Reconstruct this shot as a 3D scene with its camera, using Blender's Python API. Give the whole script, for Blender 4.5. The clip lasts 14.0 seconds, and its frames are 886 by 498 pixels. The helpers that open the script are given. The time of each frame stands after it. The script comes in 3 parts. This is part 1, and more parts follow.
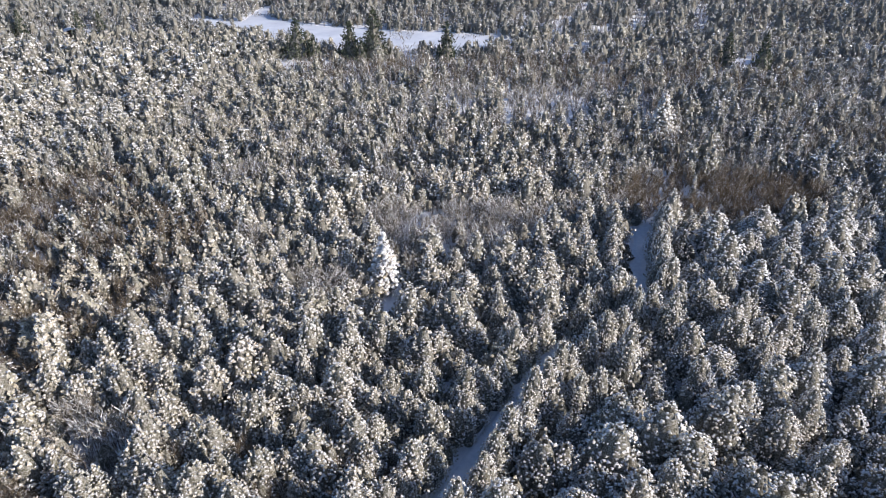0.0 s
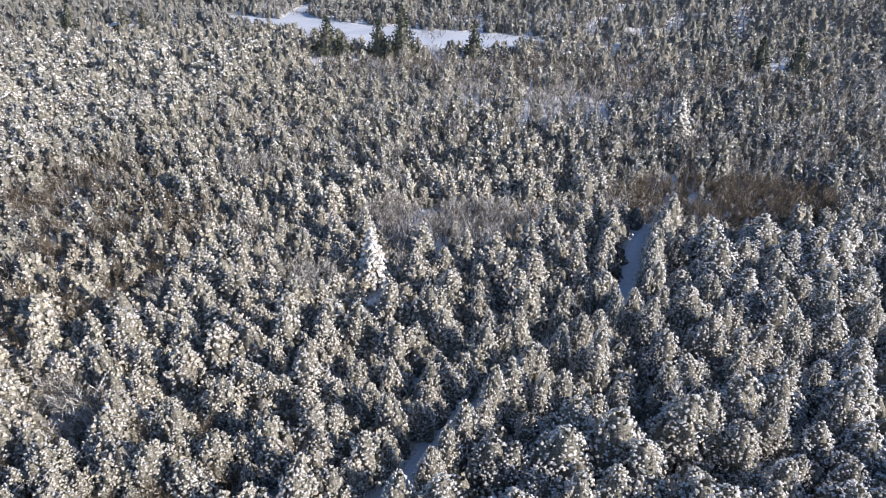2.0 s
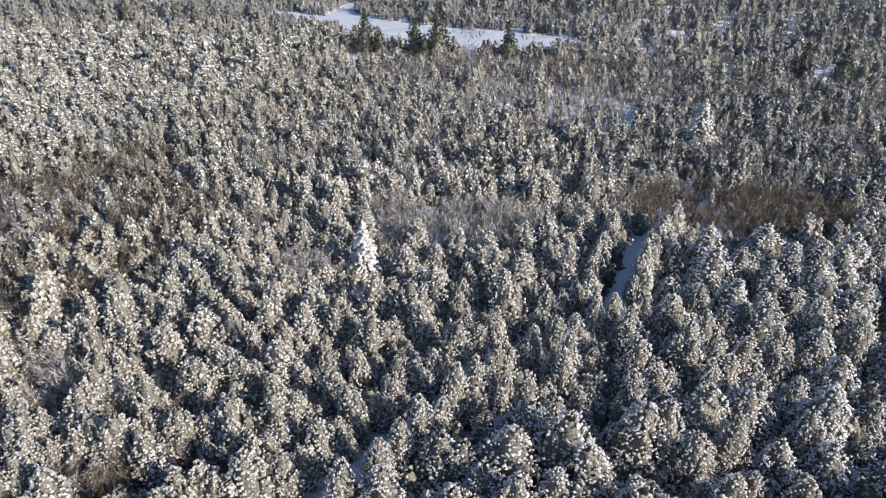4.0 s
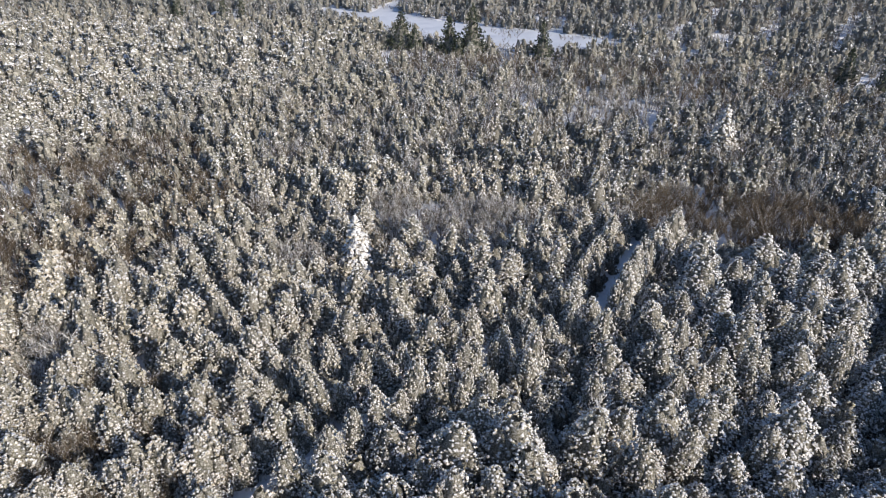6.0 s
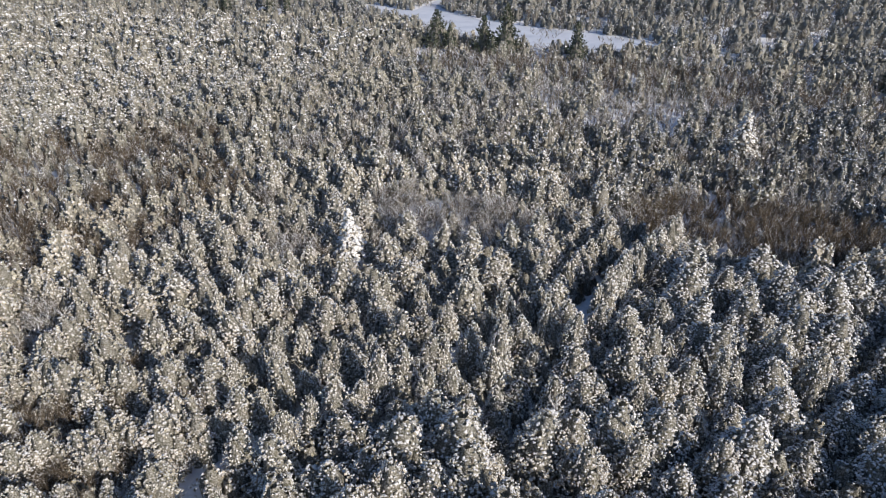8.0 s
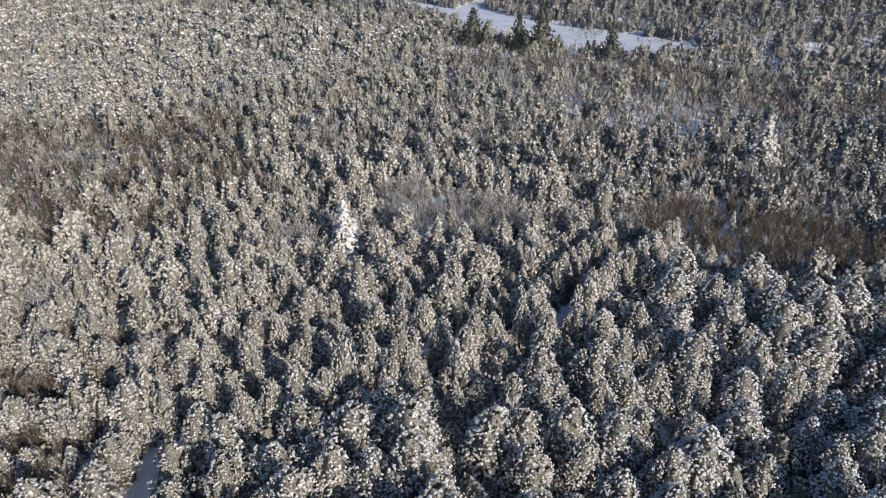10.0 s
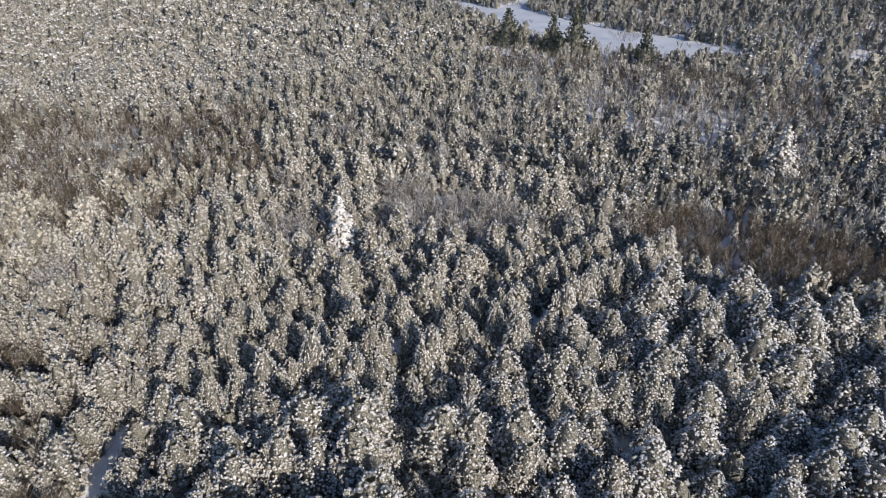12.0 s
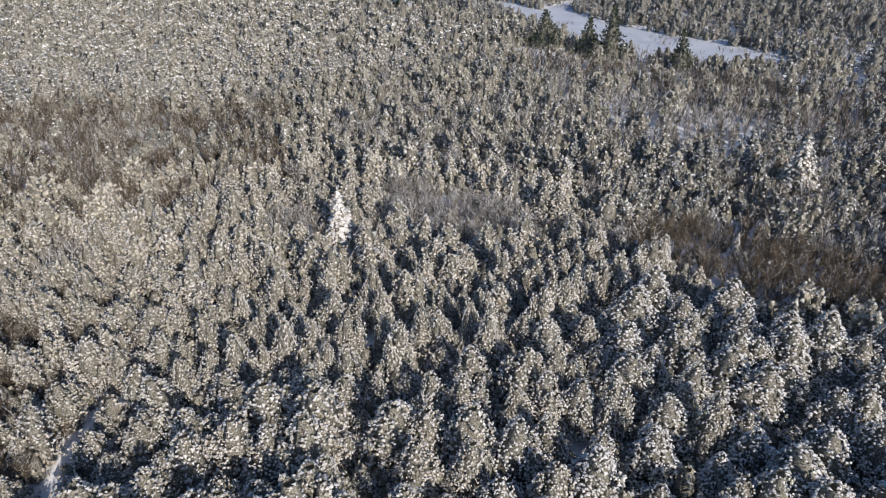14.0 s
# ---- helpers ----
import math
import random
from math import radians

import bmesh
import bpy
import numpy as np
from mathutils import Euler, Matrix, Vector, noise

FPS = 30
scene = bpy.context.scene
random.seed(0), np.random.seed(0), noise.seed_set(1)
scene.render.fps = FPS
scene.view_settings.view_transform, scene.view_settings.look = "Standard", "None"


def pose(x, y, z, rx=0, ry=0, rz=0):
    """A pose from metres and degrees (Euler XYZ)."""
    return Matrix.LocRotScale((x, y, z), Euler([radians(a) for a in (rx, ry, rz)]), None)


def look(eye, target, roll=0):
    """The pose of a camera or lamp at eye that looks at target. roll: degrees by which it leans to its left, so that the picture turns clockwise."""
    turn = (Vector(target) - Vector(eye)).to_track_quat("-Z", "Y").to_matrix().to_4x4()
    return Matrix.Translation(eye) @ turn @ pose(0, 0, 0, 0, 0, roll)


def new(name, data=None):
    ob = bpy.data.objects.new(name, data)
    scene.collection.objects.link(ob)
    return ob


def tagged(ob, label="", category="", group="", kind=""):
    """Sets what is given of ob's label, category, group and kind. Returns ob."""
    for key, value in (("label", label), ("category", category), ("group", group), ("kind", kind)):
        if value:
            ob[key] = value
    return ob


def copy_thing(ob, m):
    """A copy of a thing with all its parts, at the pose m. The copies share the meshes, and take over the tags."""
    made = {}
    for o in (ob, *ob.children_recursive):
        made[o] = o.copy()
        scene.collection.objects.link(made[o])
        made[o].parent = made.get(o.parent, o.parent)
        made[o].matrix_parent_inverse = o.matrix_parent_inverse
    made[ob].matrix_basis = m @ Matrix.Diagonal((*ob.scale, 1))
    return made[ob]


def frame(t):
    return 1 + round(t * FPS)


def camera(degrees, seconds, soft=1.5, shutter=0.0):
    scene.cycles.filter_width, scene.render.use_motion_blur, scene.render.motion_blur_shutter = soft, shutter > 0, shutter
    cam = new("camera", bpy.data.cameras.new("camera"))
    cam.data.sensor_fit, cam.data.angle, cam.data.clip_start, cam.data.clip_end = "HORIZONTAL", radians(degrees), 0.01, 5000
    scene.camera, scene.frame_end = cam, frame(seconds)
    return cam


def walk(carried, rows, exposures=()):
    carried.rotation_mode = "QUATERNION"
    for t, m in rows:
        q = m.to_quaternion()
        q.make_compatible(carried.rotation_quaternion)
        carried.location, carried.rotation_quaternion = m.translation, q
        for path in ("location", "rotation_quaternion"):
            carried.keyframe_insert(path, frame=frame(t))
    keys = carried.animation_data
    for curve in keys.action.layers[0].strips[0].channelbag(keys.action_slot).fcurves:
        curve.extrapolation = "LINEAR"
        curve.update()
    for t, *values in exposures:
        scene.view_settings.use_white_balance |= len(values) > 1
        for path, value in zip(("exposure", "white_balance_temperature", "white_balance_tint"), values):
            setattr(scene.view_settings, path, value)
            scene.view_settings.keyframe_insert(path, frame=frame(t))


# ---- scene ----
cam = camera(65.7, 14.0, soft=1.05)
METRES, EYE, TILT, LEAN, TURN = 60.0, 50.0, -29.0, 0.5, 0.0
ROWS = [
    (0.0, 0.0, 0.0, 0.0, 0.0, 0.0, -0.0),
    (0.5, 0.0321, -0.0024, -0.001, 0.92, -0.0, -0.45),
    (1.0, 0.065, -0.0042, -0.0018, 1.86, -0.02, -0.93),
    (1.5, 0.0986, -0.0055, -0.0024, 2.87, -0.04, -1.46),
    (2.0, 0.1332, -0.0062, -0.0024, 3.96, -0.08, -2.03),
    (2.5, 0.1688, -0.0059, -0.0022, 5.11, -0.13, -2.62),
    (3.0, 0.2052, -0.0051, -0.0017, 6.28, -0.2, -3.25),
    (5.5, 0.3855, 0.0101, 0.0064, 12.01, -0.77, -6.32),
    (6.0, 0.4214, 0.0152, 0.0097, 13.16, -0.93, -6.93),
    (6.5, 0.4571, 0.0211, 0.0136, 14.3, -1.11, -7.54),
    (7.0, 0.4925, 0.0279, 0.0173, 15.45, -1.28, -8.14),
    (7.5, 0.5274, 0.0356, 0.0207, 16.58, -1.47, -8.72),
    (8.0, 0.5625, 0.0442, 0.0248, 17.75, -1.66, -9.33),
    (10.5, 0.7329, 0.0969, 0.048, 23.54, -2.8, -12.21),
    (11.0, 0.7659, 0.1078, 0.0566, 24.69, -3.07, -12.76),
    (11.5, 0.7988, 0.1192, 0.0662, 25.88, -3.39, -13.33),
    (12.0, 0.8313, 0.1317, 0.0755, 27.05, -3.69, -13.89),
    (12.5, 0.8634, 0.1452, 0.0848, 28.25, -4.0, -14.43),
    (13.0, 0.8953, 0.1596, 0.0934, 29.46, -4.33, -14.99),
    (13.5, 0.9269, 0.1746, 0.1021, 30.68, -4.65, -15.54),
    (14.0, 0.9582, 0.19, 0.1114, 31.9, -4.98, -16.07),
]
walk(cam, [(t, pose(0, 0, EYE, TILT, LEAN, TURN) @ pose(METRES * x, METRES * y, METRES * z, 90 + pitch, roll, yaw)) for t, x, y, z, yaw, pitch, roll in ROWS],
     exposures=[(0, 0.62, 5830, 16.5), (6.5, 0.34, 5960, 14.5), (14, 0.06, 5960, 15)])

# ---- world, sun ----
SUN_TO = Vector((0.90, -0.44, 0.0)).normalized()
SUN_UP = radians(24)
world = bpy.data.worlds.new("world")
scene.world = world
world.use_nodes = True
wn = world.node_tree
sky = wn.nodes.new("ShaderNodeTexSky")
sky.sky_type = "NISHITA"
sky.sun_disc = False
sky.ozone_density = 4.0
sky.sun_elevation = SUN_UP
sky.sun_rotation = math.atan2(SUN_TO.x, SUN_TO.y)
wn.links.new(sky.outputs["Color"], wn.nodes["Background"].inputs["Color"])
wn.nodes["Background"].inputs["Strength"].default_value = 0.10
sun_data = bpy.data.lights.new("sun", "SUN")
sun_data.energy, sun_data.angle, sun_data.color = 5.0, radians(0.6), (1.0, 0.88, 0.71)
sun = new("sun", sun_data)
sun_dir = Vector((SUN_TO.x * math.cos(SUN_UP), SUN_TO.y * math.cos(SUN_UP), math.sin(SUN_UP)))
sun.matrix_world = look(sun_dir * 300, (0, 0, 0))


# ---- materials ----
def material(name, rough=0.8):
    m = bpy.data.materials.new(name)
    m.use_nodes = True
    b = m.node_tree.nodes["Principled BSDF"]
    b.inputs["Roughness"].default_value = rough
    b.inputs["Specular IOR Level"].default_value = 0.25
    return m, m.node_tree, b


def thin(nt, b, share):
    """Lets a share of the light through, as loose snow and thin sprays do."""
    out, t, m = nt.nodes["Material Output"], nt.nodes.new("ShaderNodeBsdfTranslucent"), nt.nodes.new("ShaderNodeMixShader")
    nt.links.new(b.inputs["Base Color"].links[0].from_socket, t.inputs["Color"])
    m.inputs[0].default_value = share
    nt.links.new(b.outputs[0], m.inputs[1])
    nt.links.new(t.outputs[0], m.inputs[2])
    nt.links.new(m.outputs[0], out.inputs["Surface"])


def noise_node(nt, scale, detail=3.0, rough=0.6):
    pos = nt.nodes.new("ShaderNodeNewGeometry")
    n = nt.nodes.new("ShaderNodeTexNoise")
    n.inputs["Scale"].default_value, n.inputs["Detail"].default_value, n.inputs["Roughness"].default_value = scale, detail, rough
    nt.links.new(pos.outputs["Position"], n.inputs["Vector"])
    return n


def ramp(nt, source, stops):
    r = nt.nodes.new("ShaderNodeValToRGB")
    while len(r.color_ramp.elements) < len(stops):
        r.color_ramp.elements.new(0.5)
    for e, (at, col) in zip(r.color_ramp.elements, stops):
        e.position, e.color = at, (*col, 1)
    nt.links.new(source, r.inputs["Fac"])
    return r.outputs["Color"]


def mix(nt, fac, a, b):
    n = nt.nodes.new("ShaderNodeMix")
    n.data_type = "RGBA"
    for sock, value in ((n.inputs[0], fac), (n.inputs[6], a), (n.inputs[7], b)):
        if isinstance(value, (int, float)):
            sock.default_value = value
        elif isinstance(value, tuple):
            sock.default_value = (*value, 1)
        else:
            nt.links.new(value, sock)
    return n.outputs[2]


def relief(nt, b, height, strength, distance):
    n = nt.nodes.new("ShaderNodeBump")
    n.inputs["Strength"].default_value, n.inputs["Distance"].default_value = strength, distance
    nt.links.new(height, n.inputs["Height"])
    nt.links.new(n.outputs["Normal"], b.inputs["Normal"])


def plant_material(name, stops, frost, frost_lo, frost_hi, patch=0.16):
    m, nt, b = material(name, 0.75)
    base = ramp(nt, noise_node(nt, patch, 3.0).outputs["Fac"], stops)
    grey = ramp(nt, noise_node(nt, 8.0, 3.0).outputs["Fac"], [(frost_lo, (0, 0, 0)), (frost_hi, (1, 1, 1))])
    nt.links.new(mix(nt, grey, base, frost), b.inputs["Base Color"])
    thin(nt, b, 0.25)
    return m


FOLIAGE = plant_material("cedar foliage", [(0.32, (0.125, 0.140, 0.080)), (0.42, (0.230, 0.220, 0.095)), (0.53, (0.260, 0.215, 0.108)), (0.68, (0.265, 0.205, 0.130))],
                         (0.60, 0.57, 0.50), 0.35, 0.58)
NEEDLES = plant_material("pine needles", [(0.35, (0.040, 0.054, 0.038)), (0.65, (0.080, 0.092, 0.054))], (0.40, 0.42, 0.40), 0.55, 0.80)
TWIGS = plant_material("bare twigs", [(0.35, (0.085, 0.066, 0.048)), (0.52, (0.135, 0.110, 0.075)), (0.68, (0.170, 0.145, 0.095))], (0.50, 0.49, 0.48), 0.52, 0.70)
RED_TWIGS = plant_material("brown twigs", [(0.35, (0.090, 0.070, 0.048)), (0.65, (0.165, 0.132, 0.088))], (0.44, 0.42, 0.38), 0.56, 0.78)
BARK = plant_material("bark", [(0.35, (0.070, 0.052, 0.040)), (0.65, (0.160, 0.125, 0.100))], (0.6, 0.6, 0.6), 0.62, 0.70, 2.0)


def snow_material(name, lo, hi, grain, size):
    m, nt, b = material(name, 0.65)
    n = noise_node(nt, grain, 5.0)
    nt.links.new(ramp(nt, n.outputs["Fac"], [(0.3, lo), (0.65, hi)]), b.inputs["Base Color"])
    relief(nt, b, n.outputs["Fac"], 0.6, size)
    if size < 0.1:
        thin(nt, b, 0.25)
    return m


SNOW = snow_material("snow on branches", (0.70, 0.70, 0.69), (0.90, 0.90, 0.89), 3.0, 0.06)
# Low-sun dimness and blue haze are put into this snow's colour.
POND_SNOW = snow_material("snow on ice, dimmed and blued", (0.44, 0.48, 0.54), (0.60, 0.63, 0.67), 0.12, 0.20)
GROUND_SNOW = snow_material("ground snow", (0.74, 0.75, 0.77), (0.88, 0.88, 0.88), 0.7, 0.35)
TRAIL_SNOW = snow_material("packed trail snow", (0.66, 0.68, 0.71), (0.82, 0.83, 0.84), 1.6, 0.10)
# Inner foliage, its colour darkened to paint the shade inside the crowns.
SHADED_CORE = plant_material("inner foliage darkened for shade", [(0.35, (0.075, 0.075, 0.047)), (0.65, (0.135, 0.122, 0.078))], (0.45, 0.44, 0.41), 0.43, 0.65, 1.5)
# Dark cool foliage colour that carries the shade of the farther woods.
SHADE_GREYED = plant_material("conifer foliage greyed for shade", [(0.35, (0.075, 0.088, 0.072)), (0.65, (0.140, 0.142, 0.112))], (0.52, 0.52, 0.52), 0.43, 0.66)
FROSTED_LEAF = plant_material("frosted cedar foliage", [(0.32, (0.115, 0.128, 0.084)), (0.45, (0.195, 0.190, 0.110)), (0.58, (0.225, 0.200, 0.128)), (0.70, (0.235, 0.200, 0.145))],
                              (0.60, 0.58, 0.53), 0.41, 0.63, 0.22)
SLOTS = [FOLIAGE, SNOW, TWIGS, NEEDLES, RED_TWIGS, SHADED_CORE, SHADE_GREYED, FROSTED_LEAF]


# ---- mesh helpers ----
def mesh_of(name, geo, slots):
    """One mesh from vertices, triangles and a material slot for each triangle."""
    v, f, index = geo
    me = bpy.data.meshes.new(name)
    n = len(f)
    me.vertices.add(len(v))
    me.vertices.foreach_set("co", np.ascontiguousarray(v, dtype=np.float32).ravel())
    me.loops.add(n * 3)
    me.loops.foreach_set("vertex_index", np.ascontiguousarray(f, dtype=np.int32).ravel())
    me.polygons.add(n)
    me.polygons.foreach_set("loop_start", np.arange(0, n * 3, 3, dtype=np.int32))
    for m in slots:
        me.materials.append(m)
    if len(slots) > 1:
        me.polygons.foreach_set("material_index", index.astype(np.int32))
    me.update(calc_edges=True)
    return me


def soup(tris, slot=0):
    """Loose triangles as vertices, faces and slots."""
    n = len(tris)
    return tris.reshape(-1, 3), np.arange(n * 3).reshape(-1, 3), np.full(n, slot) if np.isscalar(slot) else slot


def fused(geos):
    starts = np.cumsum([0] + [len(g[0]) for g in geos[:-1]])
    return np.concatenate([g[0] for g in geos]), np.concatenate([g[1] + o for g, o in zip(geos, starts)]), np.concatenate([g[2] for g in geos])


def picked(geo, keep):
    """The faces of geo for which keep holds, with their own vertices alone."""
    f = geo[1][keep]
    used, back = np.unique(f, return_inverse=True)
    return geo[0][used], back.reshape(-1, 3), geo[2][keep]


def unit(v):
    return v / np.maximum(np.linalg.norm(v, axis=-1, keepdims=True), 1e-9)


def frame_of(axis):
    side = unit(np.cross(axis, np.array([0.31, 0.17, 0.93]) + 0 * axis))
    return side, np.cross(axis, side)


def bell(u, blunt):
    return np.clip((1 - np.clip(u, 0, 1) ** (1.25 + blunt)) ** (1.0 - 0.3 * blunt), 0.02, 1) * (0.78 + 0.22 * np.clip(u / 0.2, 0, 1))


def fans(rng, p, out, size, k, quad):
    """k flat sprays of scale leaves at each point: a diamond, or one triangle."""
    p, out, size = np.repeat(p, k, axis=0), np.repeat(out, k, axis=0), np.repeat(size, k)[:, None]
    n = len(p)
    way = unit(out * rng.uniform(0.2, 0.8, (n, 1)) + rng.normal(0, 0.55, (n, 3)) + np.array([0, 0, 0.25]))
    across = unit(np.cross(way, out + rng.normal(0, 0.35, (n, 3))))
    sz = size * rng.uniform(0.7, 1.25, (n, 1))
    tip, root = p + way * sz * 0.75, p - way * sz * 0.4
    left, right = p + across * sz * 0.42, p - across * sz * 0.42
    if not quad:
        return soup(np.stack([tip, left - way * sz * 0.3, right - way * sz * 0.3], axis=1))
    v = np.stack([root, left, tip, right], axis=1).reshape(-1, 3)
    o = np.arange(n)[:, None] * 4
    return v, np.concatenate([o + np.array([[0, 1, 2]]), o + np.array([[0, 2, 3]])]), np.zeros(n * 2, int)


def clumps(rng, p, axis, size, sides):
    """A soft round clump of snow at each point; with no sides, one flake."""
    n = len(p)
    s, u = frame_of(axis)
    m = max(sides, 3)
    a = rng.uniform(0, 6.28, (n, 1)) + np.arange(m)[None] * 2 * np.pi / m
    ring = (np.cos(a)[..., None] * s[:, None] + np.sin(a)[..., None] * u[:, None]) * size[:, None, None] * rng.uniform(0.7, 1.2, (n, m, 1))
    if not sides:
        return soup(p[:, None] + ring * 1.15, 1)
    ring = p[:, None] + ring - (axis * size[:, None] * 0.25)[:, None]
    top = p + axis * size[:, None] * rng.uniform(0.35, 0.75, (n, 1))
    v = np.concatenate([top[:, None], ring], axis=1).reshape(-1, 3)
    o = np.arange(n)[:, None] * (m + 1)
    f = np.concatenate([o + np.array([[0, 1 + i, 1 + (i + 1) % m]]) for i in range(m)])
    return v, f, np.ones(len(f), int)


def crown_of(rng, h, r, lobes, blunt, n, size, k, snow, heavy, sides=4, quad=True, leaf_slot=0, rings=4, m=6):
    """A cedar's crown: several leaders, each a tapering lobe of leaf sprays and snow clumps round a core coloured dark
    for the shade inside.
    """
    turn = rng.uniform(0, 6.28)
    if lobes == 1:
        lob = [(0.0, 0.0, h, r)]
    else:
        lob = [(rng.normal(0, 0.08) * r, rng.normal(0, 0.08) * r, h, r * 0.74)]
        for i in range(lobes - 1):
            a, d = turn + 6.28 * i / (lobes - 1) + rng.normal(0, 0.35), r * rng.uniform(0.36, 0.58)
            lob.append((math.cos(a) * d, math.sin(a) * d, h * rng.uniform(0.50, 0.92), r * rng.uniform(0.48, 0.70)))
    share = np.array([q[2] * q[3] for q in lob])
    share = share / share.sum()
    ps, outs = [], []
    core = []
    for i, (cx, cy, hi, ri) in enumerate(lob):
        want = int(n * share[i] * (1.0 if lobes == 1 else 1.45))
        u = rng.uniform(0.06, 1, want * 4) ** 0.9
        u = u[rng.uniform(0, 1, want * 4) < bell(u, blunt) + 0.10][:want]
        phi = rng.uniform(0, 6.28, len(u))
        ph = rng.uniform(0, 6.28, 4)
        rough = 1 + 0.14 * np.sin(3 * phi + ph[0] + 6 * u) + 0.13 * np.sin(5 * phi - 9 * u + ph[1]) + 0.12 * np.sin(2 * phi + 15 * u + ph[2]) + 0.08 * np.sin(8 * phi + 19 * u + ph[3])
        rad = bell(u, blunt) * ri * rough * rng.uniform(0.82, 1.06, len(u))
        bend = rng.normal(0, 0.035, 2) * hi
        p = np.stack([cx + np.cos(phi) * rad + bend[0] * u * u, cy + np.sin(phi) * rad + bend[1] * u * u, u * hi], axis=1)
        free = np.ones(len(p), bool)
        for j, (dx, dy, hj, rj) in enumerate(lob):
            if j != i:
                free &= np.hypot(p[:, 0] - dx, p[:, 1] - dy) > 0.82 * rj * bell(p[:, 2] / hj, blunt) * (p[:, 2] < hj)
        steep = 0.30 + 0.25 * blunt + 1.6 * u ** 4
        out = unit(np.stack([np.cos(phi), np.sin(phi), steep], axis=1) + rng.normal(0, 0.18, (len(u), 3)))
        ps.append(p[free])
        outs.append(out[free])
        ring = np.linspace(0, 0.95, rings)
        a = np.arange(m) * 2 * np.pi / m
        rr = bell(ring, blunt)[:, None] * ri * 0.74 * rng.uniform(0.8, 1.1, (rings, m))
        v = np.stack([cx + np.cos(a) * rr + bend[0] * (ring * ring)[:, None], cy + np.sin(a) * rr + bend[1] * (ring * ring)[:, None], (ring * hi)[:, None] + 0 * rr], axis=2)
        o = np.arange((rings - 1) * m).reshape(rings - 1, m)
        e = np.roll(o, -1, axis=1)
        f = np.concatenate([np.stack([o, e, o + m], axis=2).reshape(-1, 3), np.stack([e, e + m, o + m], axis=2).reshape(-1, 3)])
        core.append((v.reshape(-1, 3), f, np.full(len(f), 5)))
    p, out = np.concatenate(ps), np.concatenate(outs)
    sz = size * rng.uniform(0.7, 1.3, len(p))
    leaf = fans(rng, p, out, sz * (1.25 if k > 1 else 1.25 if quad else 1.5), k, quad)
    leaf = (leaf[0], leaf[1], np.full(len(leaf[1]), leaf_slot))
    has = rng.uniform(0, 1, len(p)) < snow * (0.72 + 0.4 * np.clip(out[:, 2], 0, 1))
    up = unit(out[has] * 0.8 + np.array([0, 0, 0.55]) + rng.normal(0, 0.2, (has.sum(), 3)))
    white = clumps(rng, p[has] + out[has] * sz[has, None] * 0.30 + np.array([0, 0, 0.05]), up, sz[has] * heavy * rng.choice([0.28, 0.36, 0.44, 0.54], has.sum()), sides)
    return fused([leaf, white] + core)


def rods(p, q, w0, w1, sides=3):
    """Tapered rods from p to q."""
    axis = unit(q - p)
    s, u = frame_of(axis)
    a = np.arange(sides) * 2 * np.pi / sides
    ring = np.cos(a)[None, :, None] * s[:, None] + np.sin(a)[None, :, None] * u[:, None]
    lo, hi = p[:, None] + ring * w0[:, None, None], q[:, None] + ring * w1[:, None, None]
    lo2, hi2 = np.roll(lo, -1, axis=1), np.roll(hi, -1, axis=1)
    return np.concatenate([np.stack([lo, lo2, hi], axis=2).reshape(-1, 3, 3), np.stack([lo2, hi2, hi], axis=2).reshape(-1, 3, 3)])


def blades(rng, p, q, w):
    """Single tapered twig blades from p to q."""
    s = unit(np.cross(q - p, rng.normal(size=p.shape)))
    return np.stack([p - s * w[:, None], p + s * w[:, None], q], axis=1)


